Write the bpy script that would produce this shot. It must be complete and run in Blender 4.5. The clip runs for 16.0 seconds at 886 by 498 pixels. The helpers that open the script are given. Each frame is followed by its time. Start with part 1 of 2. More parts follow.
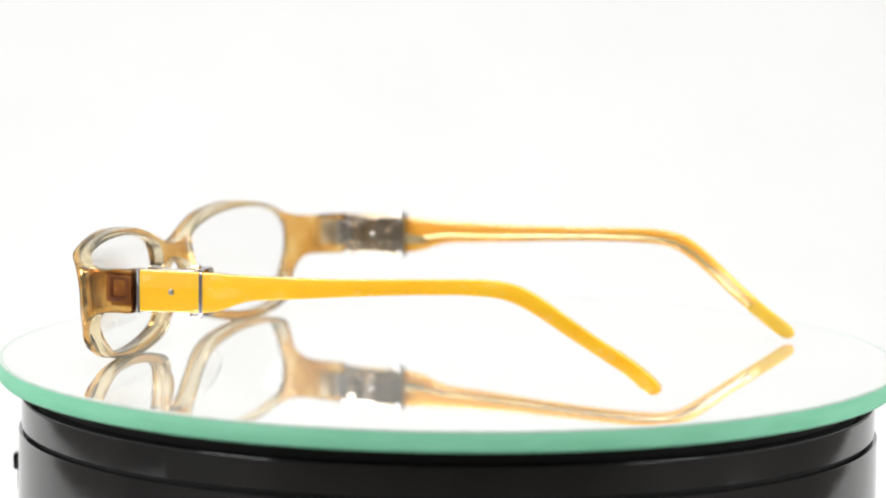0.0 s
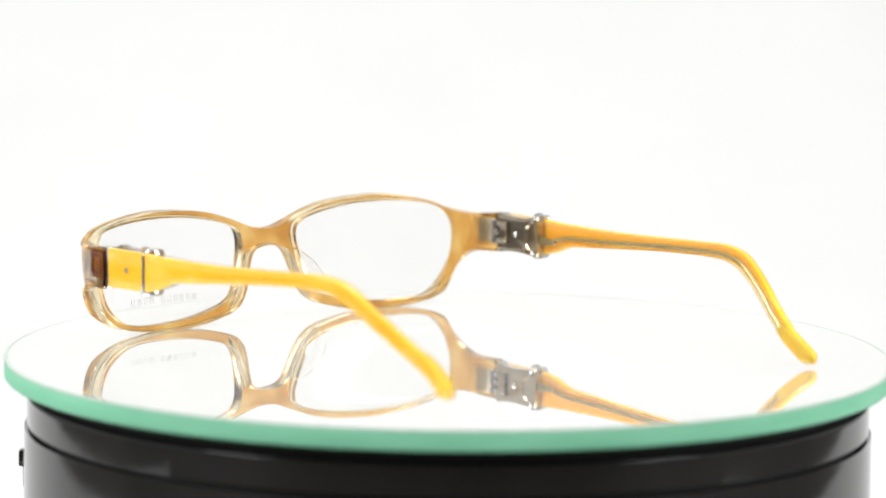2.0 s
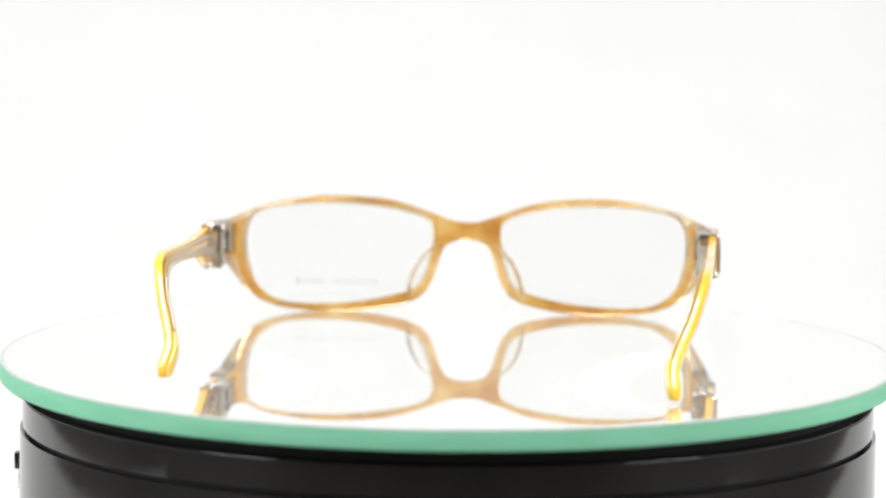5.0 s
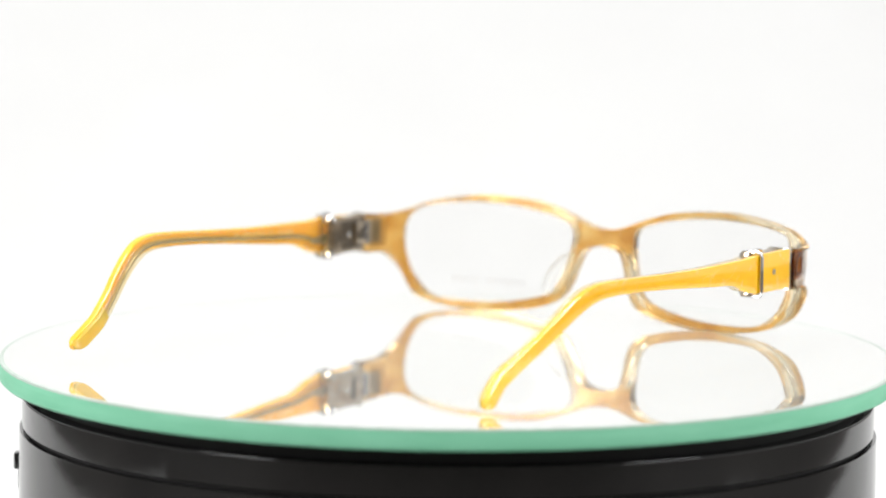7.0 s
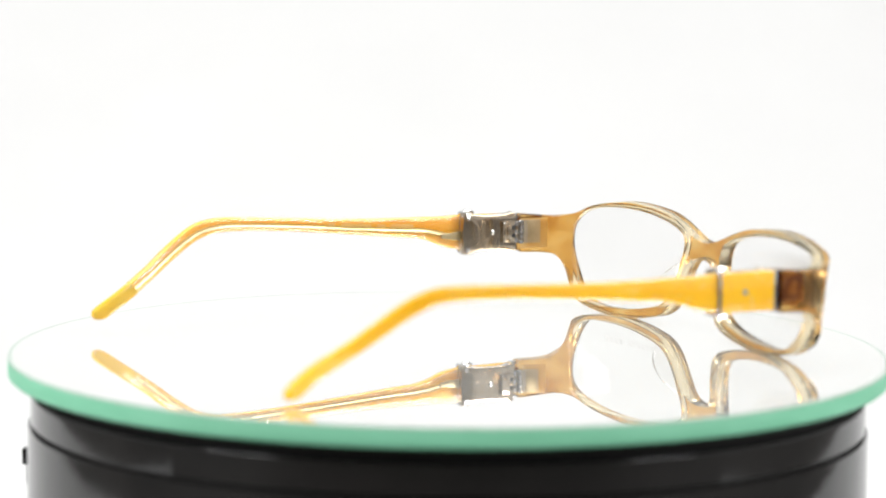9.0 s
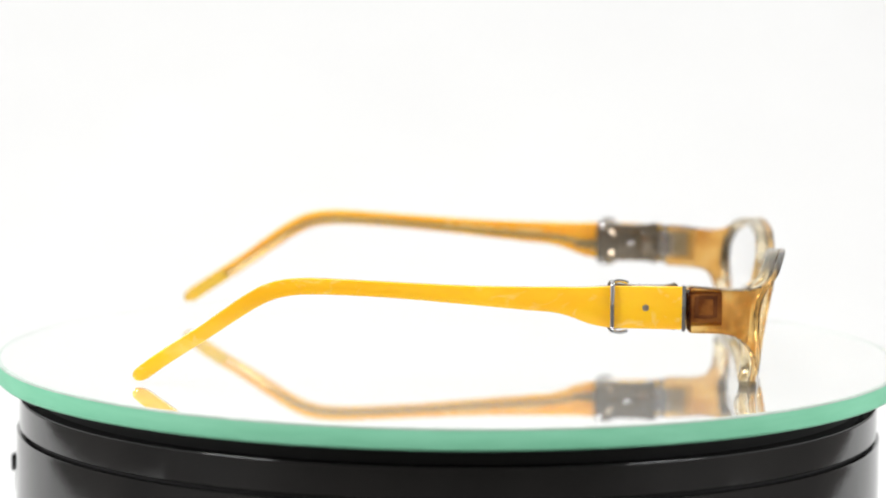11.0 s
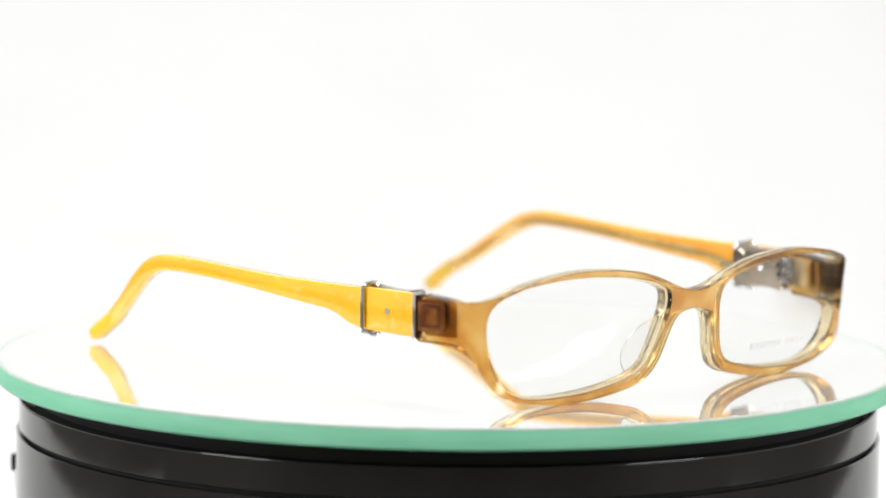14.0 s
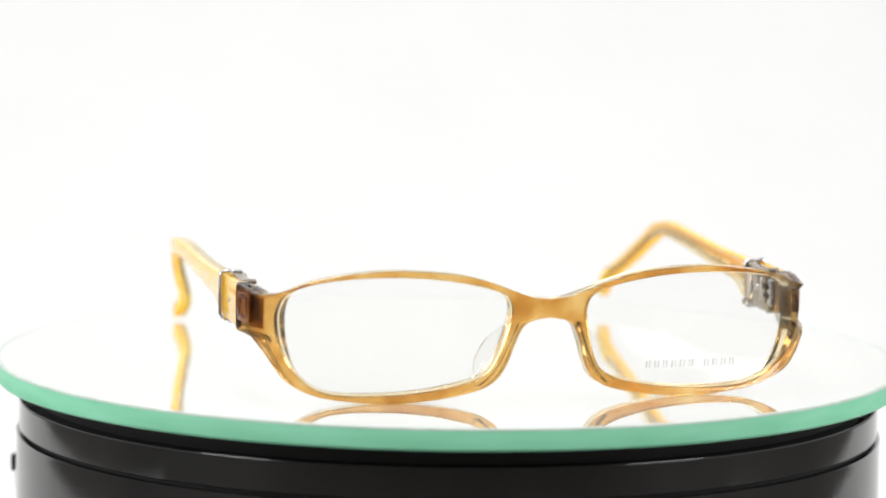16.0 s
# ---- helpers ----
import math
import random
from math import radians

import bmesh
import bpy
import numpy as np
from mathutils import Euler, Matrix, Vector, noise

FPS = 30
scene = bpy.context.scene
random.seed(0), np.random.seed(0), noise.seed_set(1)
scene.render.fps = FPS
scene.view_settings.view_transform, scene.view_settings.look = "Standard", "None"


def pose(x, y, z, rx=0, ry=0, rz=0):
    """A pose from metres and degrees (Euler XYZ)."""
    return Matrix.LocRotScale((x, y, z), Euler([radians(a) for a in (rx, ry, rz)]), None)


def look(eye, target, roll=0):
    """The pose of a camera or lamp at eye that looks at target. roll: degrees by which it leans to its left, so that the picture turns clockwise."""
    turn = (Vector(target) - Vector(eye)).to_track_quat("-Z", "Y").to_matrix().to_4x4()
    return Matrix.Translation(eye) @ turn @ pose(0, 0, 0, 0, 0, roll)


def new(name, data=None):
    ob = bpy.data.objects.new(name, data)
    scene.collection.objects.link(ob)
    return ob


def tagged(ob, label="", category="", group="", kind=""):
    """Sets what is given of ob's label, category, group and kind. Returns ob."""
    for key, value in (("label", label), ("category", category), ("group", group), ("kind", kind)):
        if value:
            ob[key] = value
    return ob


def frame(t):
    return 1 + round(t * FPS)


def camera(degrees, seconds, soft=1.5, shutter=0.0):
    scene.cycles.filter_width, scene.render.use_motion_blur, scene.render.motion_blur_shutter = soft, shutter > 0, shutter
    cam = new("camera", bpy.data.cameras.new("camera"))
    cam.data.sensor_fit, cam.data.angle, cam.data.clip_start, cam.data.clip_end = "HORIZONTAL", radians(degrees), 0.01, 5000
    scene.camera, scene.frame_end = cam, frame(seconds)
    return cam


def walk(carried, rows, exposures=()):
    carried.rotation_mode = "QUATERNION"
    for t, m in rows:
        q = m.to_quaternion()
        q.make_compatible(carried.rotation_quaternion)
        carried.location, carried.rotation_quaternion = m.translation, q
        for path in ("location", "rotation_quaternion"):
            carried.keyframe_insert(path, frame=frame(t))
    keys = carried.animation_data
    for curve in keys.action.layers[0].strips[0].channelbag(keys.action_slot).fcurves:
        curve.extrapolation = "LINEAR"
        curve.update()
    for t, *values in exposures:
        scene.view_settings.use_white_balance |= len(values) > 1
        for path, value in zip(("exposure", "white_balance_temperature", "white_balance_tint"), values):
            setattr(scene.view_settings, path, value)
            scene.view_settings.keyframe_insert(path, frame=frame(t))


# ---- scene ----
# ---------------------------------------------------------------- camera
cam = camera(14.59, 16.0, soft=1.8)
EYE = Vector((0.0, -0.7801, 0.1149))
PITCH, YAW, ROLL = 6.645, 0.1775, 0.686
# seconds and metres: as the lens pulls focus the view widens, which acts like a short slide back along the view line and a small lift
SLIDE = [(0, 0.0044), (0.5, 0.0009), (1.2, 0.0009), (1.4, 0.0138), (2, 0.0138), (2.5, 0.0138), (3, 0.0178), (3.5, 0.0178), (4, 0.0094), (6.5, 0.0052), (7, 0.0054), (7.5, 0.0042), (7.8, 0.0), (8, 0.0100), (8.2, 0.0200), (9, 0.0200), (11.3, 0.0), (16, 0.0)]


def eye_at(d):
    """The camera's pose, pulled back by d and lifted in proportion, turned down to keep the disc in its place."""
    rise = 0.0012 + 0.33 * d
    p, y = radians(PITCH + 72.5 * rise), radians(YAW)
    aim = Vector((-math.sin(y) * math.cos(p), math.cos(y) * math.cos(p), -math.sin(p)))
    eye = EYE - aim * d + Vector((0, 0, rise))
    return look(eye, eye + aim, ROLL)


walk(cam, [(t, eye_at(d)) for t, d in SLIDE])
focus_point = new("focus_point")
cam.data.dof.use_dof = True
cam.data.dof.focus_object = focus_point
cam.data.dof.aperture_fstop = 11.5

# ---------------------------------------------------------------- light
world = bpy.data.worlds.new("studio_surround")
scene.world = world
world.use_nodes = True
wn = world.node_tree
wbg = wn.nodes["Background"]
wbg.inputs["Color"].default_value = (1.0, 0.996, 0.991, 1)
wbg.inputs["Strength"].default_value = 0.75


def softbox(name, eye, target, w, h, watts, colour=(1, 1, 1)):
    la = bpy.data.lights.new(name, "AREA")
    la.shape, la.size, la.size_y, la.energy, la.color = "RECTANGLE", w, h, watts, colour
    ob = new(name, la)
    ob.matrix_world = look(eye, target)
    return ob


softbox("softbox_top", (-0.12, 0.10, 0.90), (0, 0.05, 0), 0.28, 0.28, 4.0)
softbox("softbox_side", (-0.80, -0.50, 0.60), (0, 0, 0), 0.35, 0.45, 8.0)
softbox("softbox_side", (0.80, -0.45, 0.60), (0, 0, 0), 0.35, 0.45, 7.0)
# unseen fill lamp, added to brighten the upright part of the paper
softbox("backdrop_fill", (-0.15, 0.30, 1.0), (-0.1, 0.9, 0.25), 0.6, 0.2, 0.80)
scene.view_settings.exposure = -0.02


# ---------------------------------------------------------------- materials
def material(name):
    m = bpy.data.materials.new(name)
    m.use_nodes = True
    nt = m.node_tree
    return m, nt, nt.nodes["Principled BSDF"]


def noise_node(nt, scale, detail=4.0, stretch=None):
    co = nt.nodes.new("ShaderNodeTexCoord")
    no = nt.nodes.new("ShaderNodeTexNoise")
    no.inputs["Scale"].default_value, no.inputs["Detail"].default_value = scale, detail
    if stretch:
        mp = nt.nodes.new("ShaderNodeMapping")
        mp.inputs["Scale"].default_value = stretch
        nt.links.new(co.outputs["Object"], mp.inputs["Vector"])
        nt.links.new(mp.outputs["Vector"], no.inputs["Vector"])
    else:
        nt.links.new(co.outputs["Object"], no.inputs["Vector"])
    return no


def ramp_node(nt, fac, stops):
    r = nt.nodes.new("ShaderNodeValToRGB")
    while len(r.color_ramp.elements) < len(stops):
        r.color_ramp.elements.new(0.5)
    for el, (p, c) in zip(r.color_ramp.elements, stops):
        el.position, el.color = p, (*c, 1)
    nt.links.new(fac, r.inputs["Fac"])
    return r


def bump_from(nt, bsdf, fac, strength, dist):
    b = nt.nodes.new("ShaderNodeBump")
    b.inputs["Strength"].default_value, b.inputs["Distance"].default_value = strength, dist
    nt.links.new(fac, b.inputs["Height"])
    nt.links.new(b.outputs["Normal"], bsdf.inputs["Normal"])


def clear_plastic(name, stops, rough, scale, stretch=None, ior=1.49, transmission=1.0, bump=0.03):
    m, nt, p = material(name)
    no = noise_node(nt, scale, 5.0, stretch)
    r = ramp_node(nt, no.outputs["Fac"], stops)
    nt.links.new(r.outputs["Color"], p.inputs["Base Color"])
    p.inputs["Roughness"].default_value = rough
    p.inputs["IOR"].default_value = ior
    p.inputs["Transmission Weight"].default_value = transmission
    if bump:
        bump_from(nt, p, no.outputs["Fac"], bump, 0.0004)
    return m


M_AMBER = clear_plastic("amber_acetate", [(0.34, (0.62, 0.315, 0.08)), (0.5, (0.80, 0.50, 0.175)), (0.66, (0.905, 0.685, 0.35))], 0.09, 130.0, ior=1.40, bump=0.05)
M_CRYSTAL = clear_plastic("crystal_acetate", [(0.3, (0.95, 0.80, 0.50)), (0.7, (0.985, 0.885, 0.67))], 0.15, 70.0, ior=1.30)
M_TIP = clear_plastic("yellow_tip_acetate", [(0.3, (0.98, 0.70, 0.05)), (0.7, (1.0, 0.80, 0.15))], 0.12, 60.0, transmission=0.6)
M_PAD = clear_plastic("clear_pad", [(0.3, (0.96, 0.95, 0.93)), (0.7, (0.98, 0.98, 0.97))], 0.08, 60.0, ior=1.28)
M_HORN = clear_plastic("cloudy_amber_acetate", [(0.35, (0.84, 0.53, 0.18)), (0.65, (0.94, 0.66, 0.28))], 0.22, 130.0, transmission=0.35)
M_BROWN = clear_plastic("brown_acetate", [(0.35, (0.16, 0.048, 0.010)), (0.65, (0.36, 0.13, 0.03))], 0.10, 260.0, ior=1.3, transmission=0.25)
M_DARKBROWN = clear_plastic("dark_brown_acetate", [(0.35, (0.09, 0.027, 0.008)), (0.65, (0.19, 0.065, 0.02))], 0.10, 200.0, ior=1.3, transmission=0.2)


def clear_film(name, tint, dark, rough, scale, stretch=None, gloss=0.03, edge=0.45, milk=None):
    """A thin clear layer: light passes straight through, tinted, with a gloss on top."""
    m, nt, p = material(name)
    nt.nodes.remove(p)
    tr, gl = nt.nodes.new("ShaderNodeBsdfTransparent"), nt.nodes.new("ShaderNodeBsdfGlossy")
    lw, mx = nt.nodes.new("ShaderNodeLayerWeight"), nt.nodes.new("ShaderNodeMixShader")
    pw, ma = nt.nodes.new("ShaderNodeMath"), nt.nodes.new("ShaderNodeMath")
    no = noise_node(nt, scale, 5.0, stretch)
    r = ramp_node(nt, no.outputs["Fac"], [(0.35, dark), (0.65, tint)])
    nt.links.new(r.outputs["Color"], tr.inputs["Color"])
    gl.inputs["Roughness"].default_value, lw.inputs["Blend"].default_value = rough, 0.5
    pw.operation, ma.operation = "POWER", "MULTIPLY_ADD"
    pw.inputs[1].default_value, ma.inputs[1].default_value, ma.inputs[2].default_value = 5.0, edge, gloss
    nt.links.new(lw.outputs["Facing"], pw.inputs[0])
    nt.links.new(pw.outputs["Value"], ma.inputs[0])
    nt.links.new(ma.outputs["Value"], mx.inputs["Fac"])
    if milk:
        # a cloudy share of the layer
        df, cloud = nt.nodes.new("ShaderNodeBsdfDiffuse"), nt.nodes.new("ShaderNodeMixShader")
        df.inputs["Color"].default_value, cloud.inputs["Fac"].default_value = (*milk[:3], 1), milk[3]
        nt.links.new(tr.outputs["BSDF"], cloud.inputs[1])
        nt.links.new(df.outputs["BSDF"], cloud.inputs[2])
        nt.links.new(cloud.outputs["Shader"], mx.inputs[1])
    else:
        nt.links.new(tr.outputs["BSDF"], mx.inputs[1])
    nt.links.new(gl.outputs["BSDF"], mx.inputs[2])
    nt.links.new(mx.outputs["Shader"], nt.nodes["Material Output"].inputs["Surface"])
    return m


M_LENS = clear_film("lens_acrylic", (0.985, 0.985, 0.982), (0.975, 0.975, 0.972), 0.01, 30.0, gloss=0.008, edge=0.25)
M_HONEY = clear_film("honey_acetate", (0.995, 0.965, 0.86), (0.98, 0.90, 0.67), 0.10, 60.0, (3, 0.5, 3), gloss=0.05, edge=0.7, milk=(0.90, 0.66, 0.20, 0.07))
M_CHANNEL = clear_plastic("honey_channel", [(0.3, (0.44, 0.31, 0.11)), (0.7, (0.56, 0.41, 0.18))], 0.25, 200.0, (1, 0.2, 1), transmission=0.3)


def yellow_pearl():
    m, nt, p = material("yellow_pearl_acetate")
    no = noise_node(nt, 120.0, 6.0, (1, 0.35, 1))
    r = ramp_node(nt, no.outputs["Fac"], [(0.35, (0.98, 0.49, 0.008)), (0.6, (1.0, 0.56, 0.016)), (0.80, (0.98, 0.72, 0.18))])
    ve = noise_node(nt, 210.0, 3.0, (1, 0.6, 1))
    ve.inputs["Distortion"].default_value = 1.6
    vr = ramp_node(nt, ve.outputs["Fac"], [(0.62, (0, 0, 0)), (0.71, (0.26, 0.26, 0.26)), (0.74, (0.05, 0.05, 0.05))])
    mix = nt.nodes.new("ShaderNodeMixRGB")
    mix.inputs["Color2"].default_value = (1.0, 0.80, 0.36, 1)
    nt.links.new(vr.outputs["Color"], mix.inputs["Fac"])
    nt.links.new(r.outputs["Color"], mix.inputs["Color1"])
    nt.links.new(mix.outputs["Color"], p.inputs["Base Color"])
    p.inputs["Roughness"].default_value = 0.22
    p.inputs["Coat Weight"].default_value = 0.75
    p.inputs["Coat Roughness"].default_value = 0.03
    p.inputs["Subsurface Weight"].default_value = 0.25
    p.inputs["Subsurface Radius"].default_value = (1.0, 0.6, 0.1)
    p.inputs["Subsurface Scale"].default_value = 0.0015
    bump_from(nt, p, no.outputs["Fac"], 0.06, 0.0004)
    return m


M_YELLOW = yellow_pearl()


def metal(name, lo, hi, rough, scale=300.0, stretch=None):
    m, nt, p = material(name)
    no = noise_node(nt, scale, 5.0, stretch)
    r = ramp_node(nt, no.outputs["Fac"], [(0.3, lo), (0.7, hi)])
    nt.links.new(r.outputs["Color"], p.inputs["Base Color"])
    p.inputs["Metallic"].default_value, p.inputs["Roughness"].default_value = 1.0, rough
    bump_from(nt, p, no.outputs["Fac"], 0.05, 0.0003)
    return m


M_WIRE = metal("dull_steel_wire", (0.38, 0.33, 0.25), (0.52, 0.46, 0.37), 0.22, 700.0, (1, 0.1, 1))
M_CHROME = metal("polished_steel", (0.62, 0.62, 0.62), (0.72, 0.72, 0.73), 0.10)
M_SATIN = metal("satin_steel", (0.40, 0.345, 0.275), (0.48, 0.42, 0.345), 0.38, 500.0)
M_ETCHED = metal("etched_steel", (0.26, 0.24, 0.20), (0.42, 0.39, 0.34), 0.32, 1400.0)
M_STEEL = metal("brushed_steel", (0.40, 0.335, 0.255), (0.50, 0.43, 0.345), 0.13, 500.0, (1, 0.15, 1))



def mirror_glass():
    m, nt, p = material("mirror_silver_face")
    no = noise_node(nt, 14.0, 6.0)
    r = ramp_node(nt, no.outputs["Fac"], [(0.3, (0.95, 0.96, 0.945)), (0.7, (0.965, 0.975, 0.96))])
    nt.links.new(r.outputs["Color"], p.inputs["Base Color"])
    p.inputs["Metallic"].default_value, p.inputs["Roughness"].default_value = 0.81, 0.004
    return m


M_FACE = mirror_glass()


def green_edge():
    m, nt, p = material("green_glass_edge")
    no = noise_node(nt, 60.0, 5.0, (1, 1, 6))
    r = ramp_node(nt, no.outputs["Fac"], [(0.3, (0.185, 0.51, 0.325)), (0.7, (0.23, 0.575, 0.385))])
    nt.links.new(r.outputs["Color"], p.inputs["Base Color"])
    p.inputs["Roughness"].default_value = 0.45
    p.inputs["Specular IOR Level"].default_value = 0.2
    return m


M_GREEN = green_edge()


def black_plastic():
    m, nt, p = material("black_gloss_plastic")
    no = noise_node(nt, 35.0, 6.0)
    r = ramp_node(nt, no.outputs["Fac"], [(0.3, (0.006, 0.006, 0.006)), (0.7, (0.011, 0.0105, 0.010))])
    nt.links.new(r.outputs["Color"], p.inputs["Base Color"])
    q = ramp_node(nt, no.outputs["Fac"], [(0.35, (0.05, 0.05, 0.05)), (0.7, (0.09, 0.09, 0.09))])
    nt.links.new(q.outputs["Color"], p.inputs["Roughness"])
    bump_from(nt, p, no.outputs["Fac"], 0.06, 0.002)
    return m


M_BLACK = black_plastic()


def matte(name, lo, hi, rough, scale):
    m, nt, p = material(name)
    no = noise_node(nt, scale, 6.0)
    r = ramp_node(nt, no.outputs["Fac"], [(0.3, lo), (0.7, hi)])
    nt.links.new(r.outputs["Color"], p.inputs["Base Color"])
    p.inputs["Roughness"].default_value = rough
    bump_from(nt, p, no.outputs["Fac"], 0.08, 0.001)
    return m


M_PAPER = matte("white_paper", (0.695, 0.695, 0.69), (0.715, 0.715, 0.71), 0.8, 12.0)
M_GROOVE = matte("black_matte_plastic", (0.004, 0.004, 0.004), (0.007, 0.007, 0.007), 0.6, 40.0)
M_UNSEEN_WALL = matte("unseen_wall_grey", (0.28, 0.275, 0.265), (0.33, 0.325, 0.315), 0.8, 3.0)
M_TABLE = matte("dark_table_laminate", (0.060, 0.054, 0.050), (0.105, 0.093, 0.086), 0.6, 9.0)
M_ARRIS = matte("ground_glass", (0.40, 0.47, 0.42), (0.50, 0.57, 0.52), 0.5, 300.0)
M_PALEPRINT = matte("pale_temple_print", (0.66, 0.46, 0.20), (0.74, 0.55, 0.28), 0.6, 300.0)
M_PRINT = matte("grey_lens_print", (0.62, 0.61, 0.61), (0.68, 0.67, 0.67), 0.6, 200.0)


# ---------------------------------------------------------------- mesh helpers
MM = 0.001


def finish(bm, name, mat, smooth=True, parent=None, label=""):
    bmesh.ops.recalc_face_normals(bm, faces=bm.faces[:])
    if bm.calc_volume(signed=True) < 0:
        bmesh.ops.reverse_faces(bm, faces=bm.faces[:])
    me = bpy.data.meshes.new(name)
    bm.to_mesh(me)
    bm.free()
    me.materials.append(mat)
    if smooth:
        me.polygons.foreach_set("use_smooth", [True] * len(me.polygons))
        me.set_sharp_from_angle(angle=radians(42))
    ob = new(name, me)
    if parent:
        ob.parent = parent
    if label:
        tagged(ob, label)
    return ob


def curved_normals(ob):
    """Gives the broad faces of a bent plate the true normals of its curve."""
    me = ob.data
    vn = [Vector(a.vector) for a in me.attributes["curve_normal"].data]
    broad = [a.value for a in me.attributes["broad"].data]
    out = [Vector(c.vector) for c in me.corner_normals]
    for p in me.polygons:
        if broad[p.index]:
            for li in p.loop_indices:
                n = vn[me.loops[li].vertex_index]
                out[li] = n if p.normal.dot(n) > 0 else -n
    me.normals_split_custom_set(out)
    return ob


def part(name, bm, mat, parent, label="", smooth=True):
    return finish(bm, name, mat, smooth, parent, label)


def lathe(profile, n=192):
    """A turned body from (radius, height) pairs, closed where the radius is 0."""
    bm = bmesh.new()
    rings = []
    for r, z in profile:
        if r == 0:
            rings.append([bm.verts.new((0, 0, z))])
        else:
            rings.append([bm.verts.new((r * math.cos(2 * math.pi * i / n), r * math.sin(2 * math.pi * i / n), z)) for i in range(n)])
    for a, b in zip(rings, rings[1:]):
        for i in range(n):
            j = (i + 1) % n
            if len(a) == 1:
                bm.faces.new((a[0], b[j], b[i]))
            elif len(b) == 1:
                bm.faces.new((a[i], a[j], b[0]))
            else:
                bm.faces.new((a[i], a[j], b[j], b[i]))
    return bm


def bevel_box(sx, sy, sz, bevel, m=None, seg=2):
    bm = bmesh.new()
    bmesh.ops.create_cube(bm, size=1.0, matrix=Matrix.Diagonal((sx, sy, sz, 1)))
    bmesh.ops.bevel(bm, geom=bm.edges[:], offset=bevel, segments=seg, profile=0.6, affect="EDGES")
    if m:
        bm.transform(m)
    return bm


def join(*bms):
    out = bms[0]
    for b in bms[1:]:
        me = bpy.data.meshes.new("scratch")
        b.to_mesh(me)
        b.free()
        out.from_mesh(me)
        bpy.data.meshes.remove(me)
    return out


def catmull(pts, per=6, closed=True):
    """A smooth line through 2D or 3D points."""
    P = [Vector(p) for p in pts]
    n, out = len(P), []
    for i in range(n if closed else n - 1):
        if closed:
            a, b, c, d = P[i - 1], P[i], P[(i + 1) % n], P[(i + 2) % n]
        else:
            a, b, c, d = P[max(i - 1, 0)], P[i], P[i + 1], P[min(i + 2, n - 1)]
        for k in range(per):
            u = k / per
            out.append(0.5 * ((2 * b) + (c - a) * u + (2 * a - 5 * b + 4 * c - d) * u * u + (3 * b - a - 3 * c + d) * u ** 3))
    if not closed:
        out.append(P[-1])
    return out


def plate(outlines, half, bevel, res=2):
    """A flat plate in x and z, with holes, rounded edges, half thickness along y. Returns a mesh."""
    cu = bpy.data.curves.new("scratch", "CURVE")
    cu.dimensions, cu.fill_mode = "2D", "BOTH"
    cu.extrude, cu.bevel_depth, cu.bevel_resolution = half - bevel, bevel, res
    for line in outlines:
        sp = cu.splines.new("POLY")
        sp.points.add(len(line) - 1)
        for p, q in zip(sp.points, line):
            p.co = (q[0], q[1], 0, 1)
        sp.use_cyclic_u = True
    ob = bpy.data.objects.new("scratch", cu)
    scene.collection.objects.link(ob)
    bpy.context.view_layer.update()
    me = bpy.data.meshes.new_from_object(ob.evaluated_get(bpy.context.evaluated_depsgraph_get()))
    bpy.data.objects.remove(ob)
    bpy.data.curves.remove(cu)
    bm = bmesh.new()
    bm.from_mesh(me)
    bpy.data.meshes.remove(me)
    bmesh.ops.remove_doubles(bm, verts=bm.verts[:], dist=1e-4)
    for v in bm.verts:
        v.co = Vector((v.co.x, -v.co.z, v.co.y))
    return bm


def sweep(stations, section, cap=True):
    """A loft: section(i, point, along) gives the ring of points at each station."""
    bm = bmesh.new()
    rings = []
    for i, p in enumerate(stations):
        a = stations[max(i - 1, 0)]
        b = stations[min(i + 1, len(stations) - 1)]
        rings.append([bm.verts.new(q) for q in section(i, Vector(p), (Vector(b) - Vector(a)).normalized())])
    n = len(rings[0])
    for a, b in zip(rings, rings[1:]):
        for i in range(n):
            bm.faces.new((a[i], a[(i + 1) % n], b[(i + 1) % n], b[i]))
    if cap:
        bm.faces.new(rings[0])
        bm.faces.new(rings[-1][::-1])
    return bm


def tube(points, radius, n=10):
    up = Vector((0, 0, 1))

    def ring(i, p, d):
        s = d.cross(up if abs(d.z) < 0.9 else Vector((1, 0, 0))).normalized()
        t = s.cross(d)
        return [p + radius * (math.cos(2 * math.pi * k / n) * s + math.sin(2 * math.pi * k / n) * t) for k in range(n)]

    return sweep(points, ring)


# ---------------------------------------------------------------- the studio
def build_backdrop():
    """White paper: flat on the table, rising in a wide curve behind."""
    prof = [(-0.14, -0.075)] + [(0.45 + 0.45 * math.sin(radians(a)), -0.075 + 0.45 - 0.45 * math.cos(radians(a))) for a in range(0, 91, 6)] + [(0.90, 1.6)]
    bm = bmesh.new()
    n = 16
    rows = [[bm.verts.new((-0.38 + 0.74 * k / n, y, z)) for k in range(n + 1)] for y, z in prof]
    back = [[bm.verts.new((-0.38 + 0.74 * k / n, y + 0.004 * (i > 1), z - 0.004 * (i < 12))) for k in range(n + 1)] for i, (y, z) in enumerate(prof)]
    for g in (rows, back):
        for a, b in zip(g, g[1:]):
            for k in range(n):
                bm.faces.new((a[k], a[k + 1], b[k + 1], b[k]))
    ob = finish(bm, "backdrop", M_PAPER)
    tagged(ob, "seamless white paper backdrop curving up from the table", "backdrop", kind="structure")


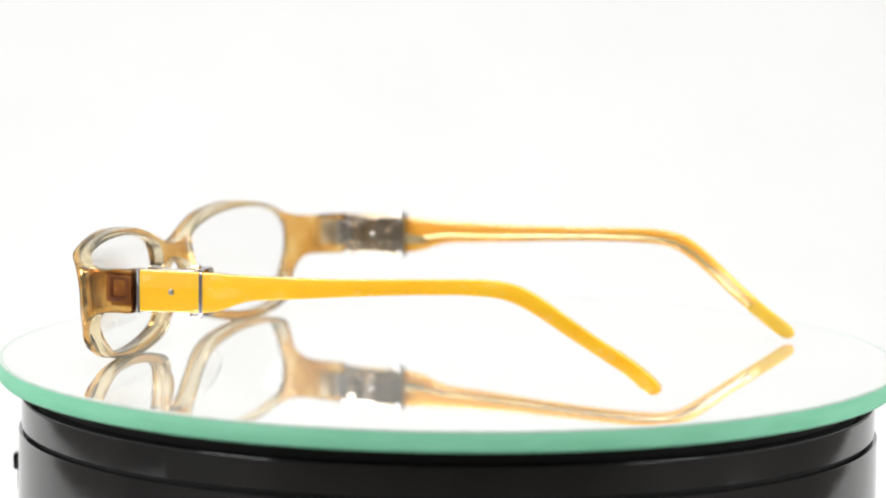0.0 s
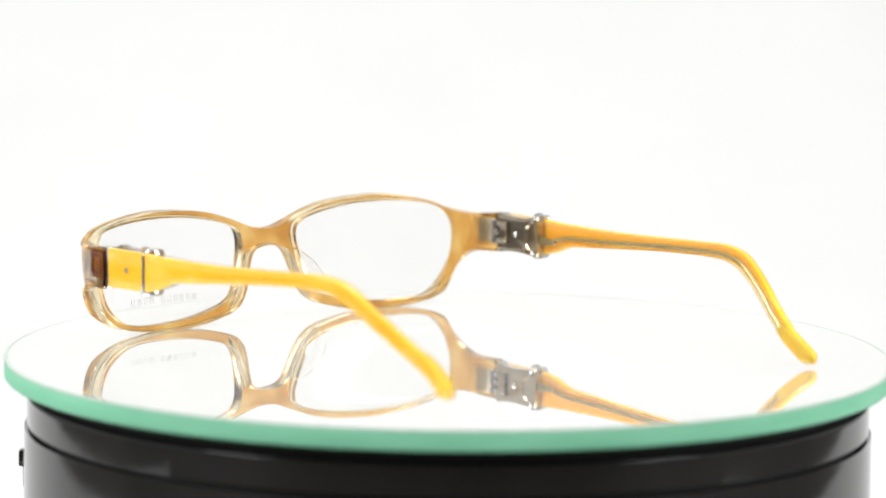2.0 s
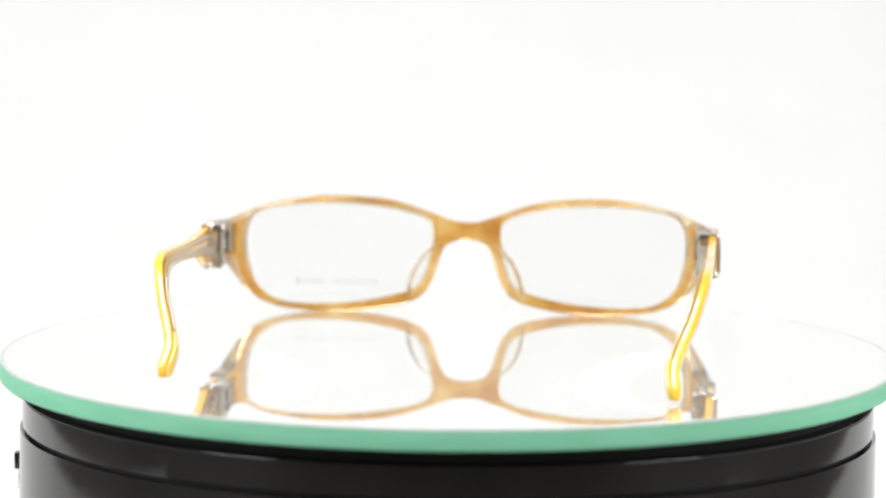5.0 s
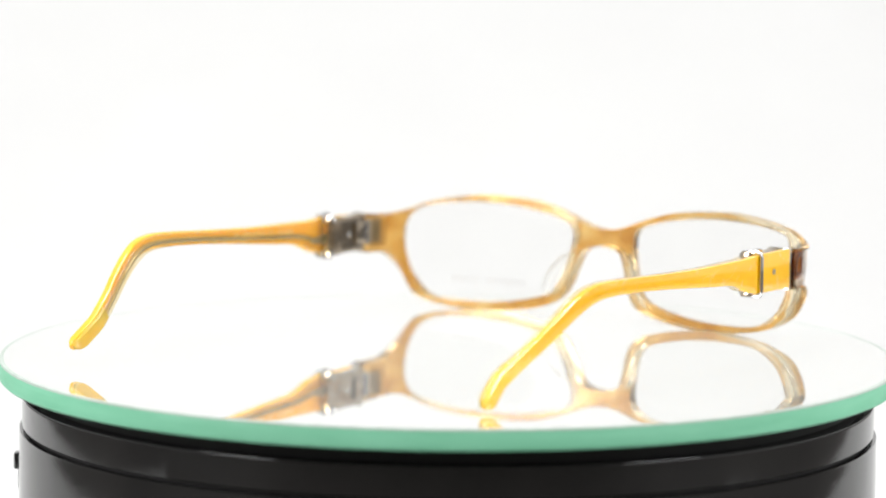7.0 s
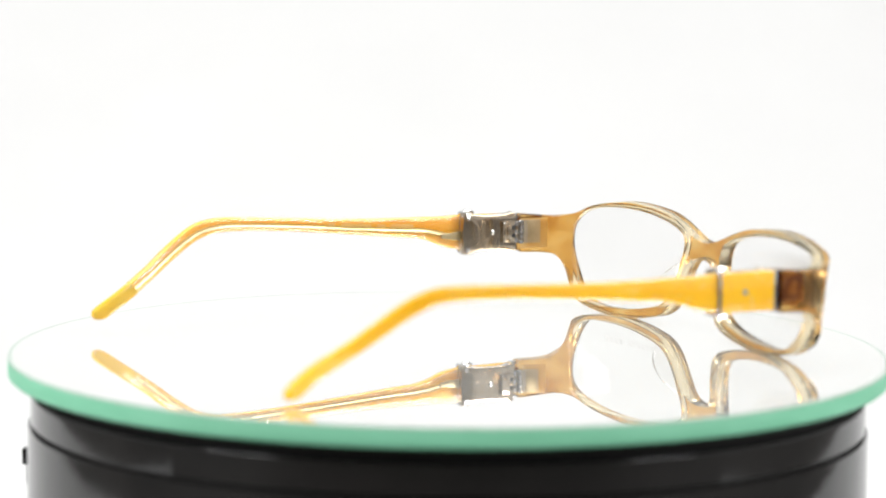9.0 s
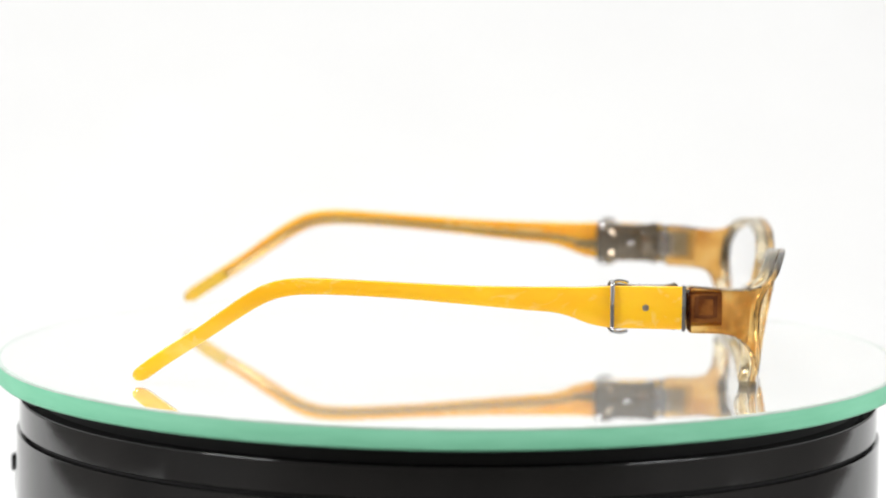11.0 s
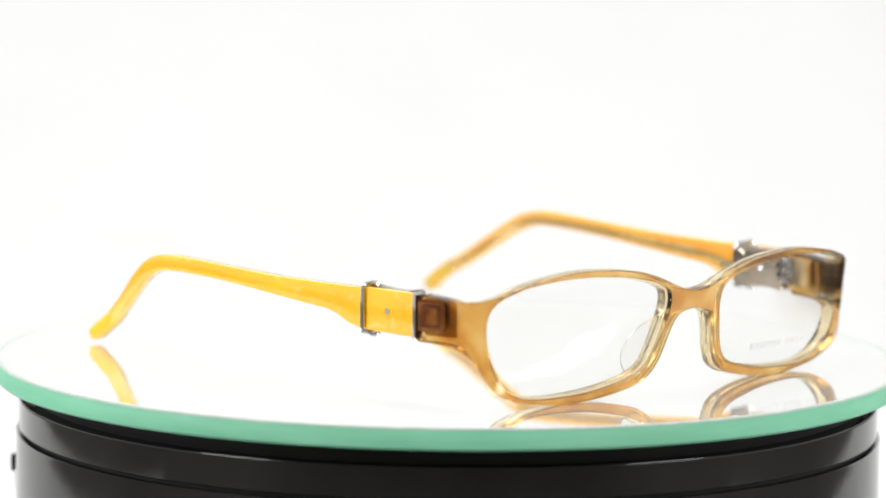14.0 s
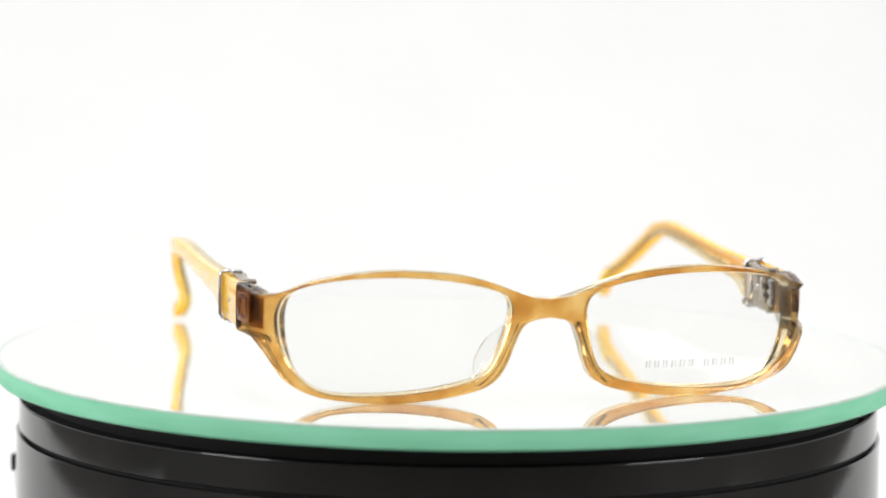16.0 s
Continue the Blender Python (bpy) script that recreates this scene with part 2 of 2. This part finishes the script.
def build_table():
    top = bevel_box(3.0, 2.2, 0.04, 0.004, pose(0, 0.1, -0.0995))
    tagged(finish(top, "table_top", M_TABLE), "dark grey table top under the white paper", "table", kind="structure")


def build_unseen_wall():
    # unseen wall added behind the camera; its grey lightens what the clear rims refract
    bm = bevel_box(3.4, 0.1, 2.6, 0.004, pose(0, -1.75, 0.55))
    tagged(finish(bm, "unseen_wall", M_UNSEEN_WALL, False), "unseen grey wall added behind the camera to tone reflections", "wall", kind="structure")


# ---------------------------------------------------------------- the turntable
CX = -0.00083  # the middle of the turntable


def build_turntable():
    base = new("turntable")
    base.location.x = CX
    tagged(base, "glossy black round motorised display turntable on white paper", "turntable")
    part("base_drum", lathe([(0, -75 * MM), (0.0979, -75 * MM), (0.0985, -74 * MM), (0.0985, -72 * MM), (0.09785, -17.5 * MM), (0.0978, -16.5 * MM), (0.0978, -16.35 * MM), (0.0976, -16.3 * MM), (0.0955, -16.3 * MM), (0, -16.3 * MM)]), M_BLACK, base)
    part("seam_groove", lathe([(0, -16.4 * MM), (0.0960, -16.4 * MM), (0.0960, -15.4 * MM), (0, -15.4 * MM)], 128), M_GROOVE, base, "matte black seam round the drum")
    part("top_ring", lathe([(0, -15.5 * MM), (0.0955, -15.5 * MM), (0.0970, -15.45 * MM), (0.0972, -15.3 * MM), (0.0972, -14.9 * MM), (0.0972, -9.1 * MM), (0.0972, -8.75 * MM), (0.0971, -8.62 * MM), (0.0969, -8.6 * MM), (0, -8.6 * MM)]), M_BLACK, base)
    part("bearing_neck", lathe([(0, -8.7 * MM), (0.0938, -8.7 * MM), (0.0938, -6.2 * MM), (0, -6.2 * MM)]), M_GROOVE, base, "matte black recess under the glass")
    sw = part("switch_plate", bevel_box(1.4 * MM, 9 * MM, 8 * MM, 0.4 * MM, pose(-0.0982, 0.004, -0.0290)), M_GROOVE, base, "small black switch plate")
    part("switch_knob", bevel_box(1.8 * MM, 4 * MM, 3.8 * MM, 0.4 * MM, pose(-0.0993, 0.004, -0.0268)), M_BLACK, sw)
    return base


def build_disc():
    disc = new("mirror_disc")
    tagged(disc, "round mirror glass plate with a green edge on a turntable", "mirror")
    R = 0.10235
    part("mirror_face", lathe([(0, 0.0), (R - 0.0010, 0.0), (R - 0.0010, -0.4 * MM), (0, -0.4 * MM)], 256), M_FACE, disc, "silvered reflecting face")
    part("glass_edge", lathe([(R - 0.0015, -0.45 * MM), (R - 0.0001, -0.45 * MM), (R, -0.6 * MM), (R, -4.2 * MM), (R - 0.0005, -4.7 * MM), (R - 0.0015, -4.8 * MM), (0.02, -4.8 * MM), (0.02, -4.5 * MM), (R - 0.0015, -0.6 * MM), (R - 0.0015, -0.45 * MM)], 256), M_GREEN, disc, "ground green glass edge")
    part("mirror_backing", lathe([(0, -4.82 * MM), (R - 0.0018, -4.82 * MM), (R - 0.0018, -4.95 * MM), (0, -4.95 * MM)], 192), M_GROOVE, disc, "black paint on the back of the mirror")
    part("edge_arris", lathe([(R - 0.0010, -0.44 * MM), (R - 0.0010, 0.0), (R - 0.0002, 0.0), (R, -0.25 * MM), (R, -0.44 * MM), (R - 0.0010, -0.44 * MM)], 256), M_ARRIS, disc, "narrow ground grey bevel")
    part("rubber_mat", lathe([(0, -4.97 * MM), (0.088, -4.97 * MM), (0.088, -5.95 * MM), (0, -5.95 * MM)], 128), M_GROOVE, disc, "black rubber mat under the glass")
    return disc


# ---------------------------------------------------------------- the eyeglasses (millimetres, scaled at the end)
Y0, TILT, CURVE = 68.9, 0.196, 720.0


BEND, RADIUS, TURN = 51.5, 8.2, 1.40


def front_path(u):
    """The middle line of the front seen from above: a shallow curve, a rounded corner, then straight back to the hinge."""
    a = abs(u)
    h0 = 2 * BEND / CURVE
    if a <= BEND:
        x, y, h = a, -a * a / CURVE, 2 * a / CURVE
    else:
        h = min(h0 + (a - BEND) / RADIUS, TURN)
        rest = max(a - BEND - (TURN - h0) * RADIUS, 0.0)
        x = BEND + RADIUS * (math.sin(h) - math.sin(h0)) + rest * math.cos(TURN)
        y = -BEND * BEND / CURVE - RADIUS * (math.cos(h0) - math.cos(h)) - rest * math.sin(TURN)
    s = 1.0 if u >= 0 else -1.0
    turned = max(h - h0, 0.0) / (TURN - h0)
    return s * x, y, Vector((s * math.sin(h), math.cos(h), 0)), turned


def wrap(bm, shift=0.0):
    """Bends a flat plate to the curve, the corners and the lean of the front."""
    nl, bl = bm.verts.layers.float_vector.new("curve_normal"), bm.faces.layers.int.new("broad")
    bm.normal_update()
    for f in bm.faces:
        f[bl] = int(abs(f.normal.y) > 0.9)
    for v in bm.verts:
        u, d, z = v.co
        x, y, n, turned = front_path(u)
        lean = TILT * ((z - 14.0) * (1 - turned) + 5.0 * turned)
        v[nl] = Vector((n.x, n.y, -TILT * (1 - turned))).normalized()
        v.co = Vector((x + n.x * (d + shift), Y0 + y + n.y * (d + shift) + lean, z)) * MM
    return bm


OUTER_HALF = [(0, 22.3), (3, 22.6), (6, 23.5), (9, 24.6), (13.5, 26.2), (19.5, 27.7), (28, 28.5), (36, 28.6), (45, 27.5), (51, 26.1), (55, 24.4), (58.0, 23.5), (61.5, 23.2), (66.5, 23.6), (71.1, 24.0), (71.9, 23.4), (72.0, 19.2), (71.9, 15.1), (71.1, 14.3), (66.5, 14.1), (62.4, 13.6), (59.6, 12.0), (57.4, 9.7), (54.6, 6.0), (51.4, 3.5), (48, 2.1), (45, 1.4), (38, 0.5), (31, 0.3), (23, 1.0), (17, 2.1), (13.1, 3.3), (10.3, 5.3), (8.4, 8.5), (7.0, 12.8), (5.6, 16.2), (3.5, 17.7), (0, 18.3)]
OPENING = [(56.3, 17.4), (56.0, 20.9), (54.4, 23.6), (51.3, 25.4), (45.5, 26.6), (38, 27.2), (30, 27.2), (22, 26.5), (14.5, 25.1), (10, 23.5), (8.4, 21.7), (8.1, 18.8), (9.1, 14.0), (10.6, 9.3), (12.7, 6.4), (16.8, 4.5), (25, 2.8), (33, 2.1), (41.3, 2.1), (46.8, 3.0), (50.6, 5.3), (53.4, 8.6), (55.5, 13.2)]


def grow(line, d):
    """Moves a closed outline outwards (or inwards) by d."""
    area = sum(line[i - 1][0] * p[1] - p[0] * line[i - 1][1] for i, p in enumerate(line))
    turn = 1.0 if area > 0 else -1.0
    out = []
    for i, p in enumerate(line):
        t = (Vector(line[(i + 1) % len(line)]) - Vector(line[i - 1])).normalized()
        out.append((p[0] + turn * t.y * d, p[1] - turn * t.x * d))
    return out


def mirrored(line):
    return [(-p[0], p[1]) for p in line]


SWING = {1: -0.0190, -1: 0.0225}  # how far each temple swings out, per unit of length


def temple_line(side):
    """Stations of a temple: place of the middle line and half height."""
    rows = [(59.65, 48.6, 19.5, 4.55), (59.7, 42, 19.5, 4.5), (59.7, 35, 19.5, 4.45), (59.7, 32.5, 19.55, 4.3), (59.7, 29.5, 19.8, 3.9), (59.65, 26, 20.35, 3.2), (59.6, 22, 20.8, 2.7), (59.55, 16, 20.95, 2.45), (59.45, 4, 21.4, 2.0), (59.3, -10.3, 22.1, 1.7), (59.15, -22.7, 22.57, 1.66), (59.1, -30.2, 22.65, 1.75), (58.9, -34.6, 22.27, 1.8), (58.6, -38.5, 21.18, 1.84), (57.8, -42.6, 18.95, 1.78), (56.5, -47.8, 15.3, 1.68), (54.9, -52.6, 11.8, 1.6), (53.4, -57.5, 8.5, 1.6), (52.7, -60.6, 6.4, 1.6), (52.8, -63.2, 4.6, 1.62), (53.1, -65.5, 2.9, 1.6), (53.35, -66.9, 2.05, 1.3), (53.5, -67.7, 1.5, 0.6)]
    hinge = Vector((59.65, 48.6, 19.5))
    swing, lift = SWING[side], 0.001 if side > 0 else 0.026
    line = catmull([Vector((x, y, z, h)) for x, y, z, h in rows], 4, closed=False)
    out = []
    for q in line:
        d = hinge.y - q[1]
        out.append((Vector((side * (q[0] + swing * d), q[1], q[2] + lift * d)), q[3]))
    return out


def thin(y):
    """How far the lining keeps its thickness: it thins out over the bend."""
    return 1.0 - 0.45 * min(max((-30.0 - y) / 14.0, 0.0), 1.0)


def layer(side, line, lo, hi, trim=0.0, first=0):
    """A layer of a temple between the depths lo and hi, measured outwards from its middle."""
    pts = [p for p, h in line[first:]]
    hs = [h for p, h in line[first:]]
    r = 0.3

    def ring(i, p, d):
        out_dir = Vector((side, 0, 0))
        d2 = d
        up = Vector((0, -d2.z, d2.y)).normalized()
        if up.z < 0:
            up = -up
        h = max(hs[i] - trim, 0.15)
        k = min(r, h * 0.5)
        end = min(1.0, 0.35 + hs[i] / 1.6 * 0.65)
        a, b = lo * end, hi * end
        if lo < -1:
            a *= thin(p.y) * (1.0 + 0.35 * min(max((hs[i] - 2.2) / 2.0, 0.0), 1.0))
        m = min(k, abs(b - a) * 0.3)
        c = [(a, -h + k), (a, h - k), (a + m * 0.3, h - k * 0.3), (a + m, h), (b - m, h), (b - m * 0.3, h - k * 0.3), (b, h - k), (b, -h + k), (b - m * 0.3, -h + k * 0.3), (b - m, -h), (a + m, -h), (a + m * 0.3, -h + k * 0.3)]
        return [(p + out_dir * u + up * v) * MM for u, v in c]

    return sweep(pts, ring)


def build_temple(side, glasses):
    line = temple_line(side)
    split = next(i for i, (p, h) in enumerate(line) if p.y < -57)
    outer = part("temple", layer(side, line, 0.1, 1.9), M_YELLOW, glasses, "pearly yellow acetate temple with a curved tip")
    behind = next(i for i, (p, h) in enumerate(line) if p.y < 33.5)
    part("inner_layer", layer(side, line[: split + 2], -1.9, 0.08, 0.22, behind), M_HONEY, outer, "translucent honey acetate lining")
    part("tip_layer", layer(side, line[split:], -1.9, 0.08, 0.12), M_TIP, outer, "translucent yellow tip")
    # the wire inside the lining
    wire = [Vector((p.x - side * 0.9 * thin(p.y), p.y, p.z - 0.25 * h)) * MM for p, h in line[behind + 4: split + 1]]
    part("core_channel", tube([p - Vector((-side * 0.35 * MM, 0, -0.1 * MM)) for p in wire], 0.62 * MM, 8), M_CHANNEL, outer, "honey brown channel round the core wire")
    core = part("core_wire", tube(wire, 0.42 * MM, 8), M_WIRE, outer, "steel core wire")
    a, b = wire[0], wire[5]
    flat = bevel_box(0.5 * MM, 6.0 * MM, 2.5 * MM, 0.2 * MM)
    for v in flat.verts:
        if v.co.y < -1.5 * MM:
            v.co.z *= 0.45
    flat.transform(Matrix.Translation(Vector((a.x - side * 0.55 * MM, 30.4 * MM, a.z))))
    part("core_blade", flat, M_ETCHED, core, "flat textured blade of the core wire")
    if side < 0:
        # a pale imprint along the lining, as plain bars
        y, bars = 19.0, []
        for n, wd in ((7, 0.9), (3, 0.8), (9, 0.95), (2, 1.0)):
            for k in range(n):
                p, h = min(line, key=lambda q: abs(q[0].y - y))
                bars.append(bevel_box(0.05 * MM, wd * 0.72 * MM, 0.95 * MM, 0.01 * MM, Matrix.Translation(Vector((p.x - side * 1.7, y, p.z + 0.28 * h)) * MM)))
                y -= wd
            y -= 1.5
        part("temple_print", join(*bars), M_PALEPRINT, outer, "faint pale imprint inside the temple", False)
    lift = [p for p, h in line if p.y < 40][0].z - 19.5
    X, z0 = 59.7 * side, 19.5 + lift
    # the metal plate on the inner face, with a waisted end
    prof = [(47.6, 4.5), (45, 4.3), (40, 4.2), (36.5, 4.45), (34.2, 4.75), (33.2, 4.6), (32.9, 0), (33.2, -4.6), (34.2, -4.75), (36.5, -4.45), (40, -4.2), (45, -4.3), (47.6, -4.5), (47.75, 0)]
    pl = plate([[(y, z) for y, z in catmull(prof, 3, True)]], 1.25, 0.2, 1)
    for v in pl.verts:
        v.co = Vector((X - side * (1.45 - v.co.y), v.co.x, z0 + v.co.z)) * MM
    pl_ob = part("hinge_plate", pl, M_STEEL, outer, "brushed steel plate on the inner face")
    F = X - side * 2.72
    arc = [Vector((F, 32.9 + 4.6 * math.cos(a), z0 + 4.1 * math.sin(a))) * MM for a in [radians(-76 + 15.2 * k) for k in range(11)]]
    part("plate_ridge", tube(arc, 0.2 * MM, 6), M_STEEL, pl_ob)
    crease = [Vector((F + side * 0.05, 36.6 + 0.9 * k, z0 - 3.4 + 0.75 * k - 0.06 * k * k)) * MM for k in range(5)]
    part("plate_crease", tube(crease, 0.14 * MM, 6), M_STEEL, pl_ob)
    part("inner_screw", lathe_x(-side, F, 41.2, z0, 0.7, 0.3), M_CHROME, pl_ob)
    part("spring_box", bevel_box(0.9 * MM, 3.5 * MM, 5.6 * MM, 0.2 * MM, Matrix.Translation(Vector((X - side * 2.9, 45.6, z0 + 0.1)) * MM)), M_STEEL, pl_ob, "raised steel box of the spring hinge")
    # no recess is cut: black blocks carry the shade of the two slots
    for dz in (-0.95, 1.15):
        part("slot_shade", bevel_box(0.3 * MM, 0.9 * MM, 0.95 * MM, 0.08 * MM, Matrix.Translation(Vector((X - side * 3.28, 46.9, z0 + dz)) * MM)), M_GROOVE, pl_ob, "black block standing in for the shade in a hinge box slot")
    for dz in (2.35, -2.15):
        part("box_pin", lathe_x(-side, X - side * 3.35, 44.3, z0 + dz, 0.2, 0.15), M_CHROME, pl_ob)
    # the clip: a bar on the outer face, hooks over the edges and short feet
    o, w, y = 2.15, 4.75, 34.0
    loop = [(-3.1, w - 1.3), (-3.0, w - 0.3), (-2.4, w + 0.2), (1.2, w + 0.25), (o - 0.2, w), (o, w - 0.7), (o, 0), (o, -w + 0.7), (o - 0.2, -w), (1.2, -w - 0.25), (-2.4, -w - 0.2), (-3.0, -w + 0.3), (-3.1, -w + 1.3)]
    part("clip", tube([Vector((X + side * u, y, z0 + v)) * MM for u, v in loop], 0.5 * MM, 10), M_CHROME, outer, "polished steel band clasping the temple")
    for s in (1, -1):
        foot = [Vector((X + side * 0.4, y, z0 + s * (w + 0.3))), Vector((X + side * 0.4, y + 1.2, z0 + s * (w + 0.75))), Vector((X + side * 0.4, y + 2.7, z0 + s * (w + 0.55))), Vector((X + side * 0.4, y + 3.2, z0 + s * (w + 0.2)))]
        part("clip_foot", tube([p * MM for p in catmull(foot, 3, False)], 0.38 * MM, 8), M_CHROME, outer, "short bent steel foot of the clip")
    part("rivet", lathe_x(side, X + side * (1.88 + SWING[side] * 7.6), 41.0, 19.5 + lift * 0.6, 0.75, 0.2), M_SATIN, outer, "small steel rivet head")
    part("end_strip", bevel_box(2.6 * MM, 0.9 * MM, 9.7 * MM, 0.3 * MM, Matrix.Translation(Vector((60.3 * side, 48.95, 19.4)) * MM)), M_CHROME, outer, "polished steel strip at the hinge end")
    return outer


def lathe_x(side, x, y, z, r, h):
    """A small domed head that faces sideways."""
    bm = lathe([(0, h), (r * 0.6, h * 0.85), (r * 0.9, h * 0.45), (r, -h), (0, -h)], 20)
    turn = pose(0, 0, 0, 0, 90, 0) if side > 0 else pose(0, 0, 0, 0, -90, 0)
    bm.transform(Matrix.Translation(Vector((x, y, z)) * MM) @ turn @ Matrix.Scale(MM, 4))
    return bm


def build_hinge(side, front):
    """The brown housing and the steel hinge set in the end of the front."""
    X = 59.4 * side

    def m(x, y, z):
        """A place given for a straight end, turned with the end of the front."""
        q = pose(0, 0, 0, 0, 0, 9.8 * side) @ Vector((x - X, y - 53.2, z))
        return Matrix.Translation(Vector((X + q.x, 53.2 + q.y, z)) * MM) @ pose(0, 0, 0, 0, 0, 9.8 * side)

    ob = part("hinge_housing", bevel_box(0.7 * MM, 6.7 * MM, 6.5 * MM, 0.2 * MM, m(X + side * 1.6, 53.4, 19.8)), M_BROWN, front, "dark brown square housing set in the endpiece")
    for y, z, sy, sz in ((55.3, 19.8, 0.9, 4.6), (51.3, 19.8, 0.9, 4.6), (53.3, 21.9, 3.0, 0.8), (53.3, 17.7, 3.0, 0.8)):
        part("housing_step", bevel_box(0.3 * MM, sy * MM, sz * MM, 0.1 * MM, m(X + side * 1.93, y, z)), M_DARKBROWN, ob, "darker step of the housing")
    # thin dark sheet added for the darkness seen lengthwise through the acetate
    part("endpiece_shade", bevel_box(1.2 * MM, 0.5 * MM, 8.4 * MM, 0.1 * MM, m(X + side * 1.0, 50.0, 19.0)), M_DARKBROWN, front, "dark brown sheet standing in for shade at the end of the front")
    part("endpiece_lining", bevel_box(0.12 * MM, 7.4 * MM, 7.6 * MM, 0.05 * MM, m(X - side * 2.18, 53.6, 19.2)), M_HORN, front, "cloudy amber lining inside the endpiece")
    # the leaf let into the inner face, then knuckles with dark gaps between them
    hb = part("hinge_leaf", bevel_box(0.5 * MM, 4.6 * MM, 6.0 * MM, 0.12 * MM, m(X - side * 2.02, 53.1, 19.6)), M_SATIN, front, "flat steel hinge leaf let into the endpiece")
    part("knuckle_block", bevel_box(0.9 * MM, 3.2 * MM, 6.0 * MM, 0.15 * MM, m(X - side * 2.15, 49.4, 19.6)), M_STEEL, hb, "steel block between the hinge knuckles")
    for y, zs in ((48.5, (-2.1, 0.0, 2.1)), (50.1, (-2.55, -1.25, 0.0, 1.25, 2.55))):
        for dz in zs:
            r, h = (0.78, 0.62) if y < 49 else (0.62, 0.5)
            bm = lathe([(0, h), (r * 0.75, h), (r, h * 0.75), (r, -h * 0.75), (r * 0.75, -h), (0, -h)], 18)
            bm.transform(m(X - side * 2.75, y, 19.6 + dz) @ Matrix.Scale(MM, 4))
            part("hinge_knuckle", bm, M_CHROME, hb, "polished steel hinge knuckle")


def build_lens(side, glasses):
    line = [(side * p[0], p[1]) for p in catmull([Vector(p) for p in OPENING], 5)]
    bm = plate([grow(line, 0.25)], 0.7, 0.1, 1)
    lens = curved_normals(part("lens", wrap(bm, 0.5), M_LENS, glasses, "clear acrylic demo lens"))
    if side < 0:
        # two words of a faint imprint, as plain bars
        x, bars = -22.3, []
        for n in (6, 4):
            for k in range(n):
                b = bmesh.new()
                for dx, wd, zz, hh in ((0, 0.3, 0, 1.6), (0.75, 0.3, 0, 1.6)):
                    bmesh.ops.create_cube(b, size=1.0, matrix=Matrix.Translation((x - k * 1.95 + -dx, 0, 7.5 + zz)) @ Matrix.Diagonal((wd, 0.06, hh, 1)))
                bars.append(b)
            x -= n * 1.95 + 1.6
        part("lens_print", wrap(join(*bars), 1.27), M_PRINT, lens, "faint grey imprint of two words", False)
    return lens


def build_pad(side, glasses):
    """A clear nose pad that grows back from the rim beside the bridge."""
    rows = [(6.6, 17.2, 0.6, 0.35), (6.9, 16.2, 2.6, 0.6), (7.6, 14.2, 4.6, 0.75), (8.6, 11.6, 5.6, 0.8), (9.7, 9.0, 5.6, 0.8), (11.0, 6.8, 4.4, 0.7), (12.6, 5.0, 2.2, 0.55), (14.0, 3.9, 0.6, 0.35)]
    line = catmull([Vector(r) for r in rows], 4, False)
    along, across = Vector((0.66, -0.75, 0)), Vector((0.75, 0.66, 0))

    def ring(i, p, d):
        x, z, deep, th = line[i]
        root = Vector((x, Y0 - x * x / CURVE + TILT * (z - 14.0) - 0.4, z))
        out = []
        for k in range(16):
            a = 2 * math.pi * k / 16
            c, s = math.cos(a), math.sin(a)
            q = root + along * (deep * 0.5 + c * (deep * 0.5 + 0.5)) + across * (math.copysign(abs(s) ** 0.6, s) * th)
            out.append(Vector((side * q.x, q.y, q.z)) * MM)
        return out

    return part("nose_pad", sweep([(p[0], 0, p[1]) for p in line], ring), M_PAD, glasses, "clear acetate nose pad")


def build_glasses():
    glasses = new("eyeglasses")
    tagged(glasses, "amber acetate eyeglasses with yellow temples, open, lying on a mirror disc", "eyeglasses")
    half = catmull([Vector(p) for p in OUTER_HALF], 4, False)
    outer = grow([tuple(p) for p in half] + [(-p[0], p[1]) for p in half[-2:0:-1]], -0.4)
    hole = grow([tuple(p) for p in catmull([Vector(p) for p in OPENING], 5)], 0.4)
    front = curved_normals(part("front_frame", wrap(plate([outer, hole, mirrored(hole)], 0.75, 0.4), 1.15), M_AMBER, glasses, "translucent amber acetate front"))
    wide = [tuple(p) for p in grow(hole, -0.3)]
    curved_normals(part("back_lamina", wrap(plate([outer, wide, mirrored(wide)], 1.25, 0.4), -0.9), M_CRYSTAL, front, "clear crystal acetate lining behind the front"))
    for side in (1, -1):
        build_hinge(side, front)
        build_lens(side, glasses)
        build_pad(side, glasses)
        build_temple(side, glasses)
    return glasses


build_backdrop()
build_table()
build_unseen_wall()
turntable = build_turntable()
disc = build_disc()
glasses = build_glasses()


# ---------------------------------------------------------------- the turning
RATE, START, SET = -14.642, 72.448, pose(0, 0, 0, 0, 0, -2.65) @ pose(-0.0008, 0.0008, -0.0003)
# the glass plate lies a sixth of a degree out of level and wobbles as it turns
LOW = radians(-155.0)
WOBBLE = Matrix.Rotation(radians(0.165), 4, Vector((-math.sin(LOW), math.cos(LOW), 0)))


def motions():
    times = [0.5 * k for k in range(33)]
    walk(disc, [(t, pose(CX, 0, 0, 0, 0, START + RATE * t) @ WOBBLE) for t in times])
    walk(glasses, [(t, pose(0, 0, 0, 0, 0, START + RATE * t) @ WOBBLE @ SET) for t in times])
    # the pull of the lens between the near and the far side of the plate
    walk(focus_point, [(t, pose(0, -0.055 + 6.0 * d, 0.012)) for t, d in SLIDE])


motions()
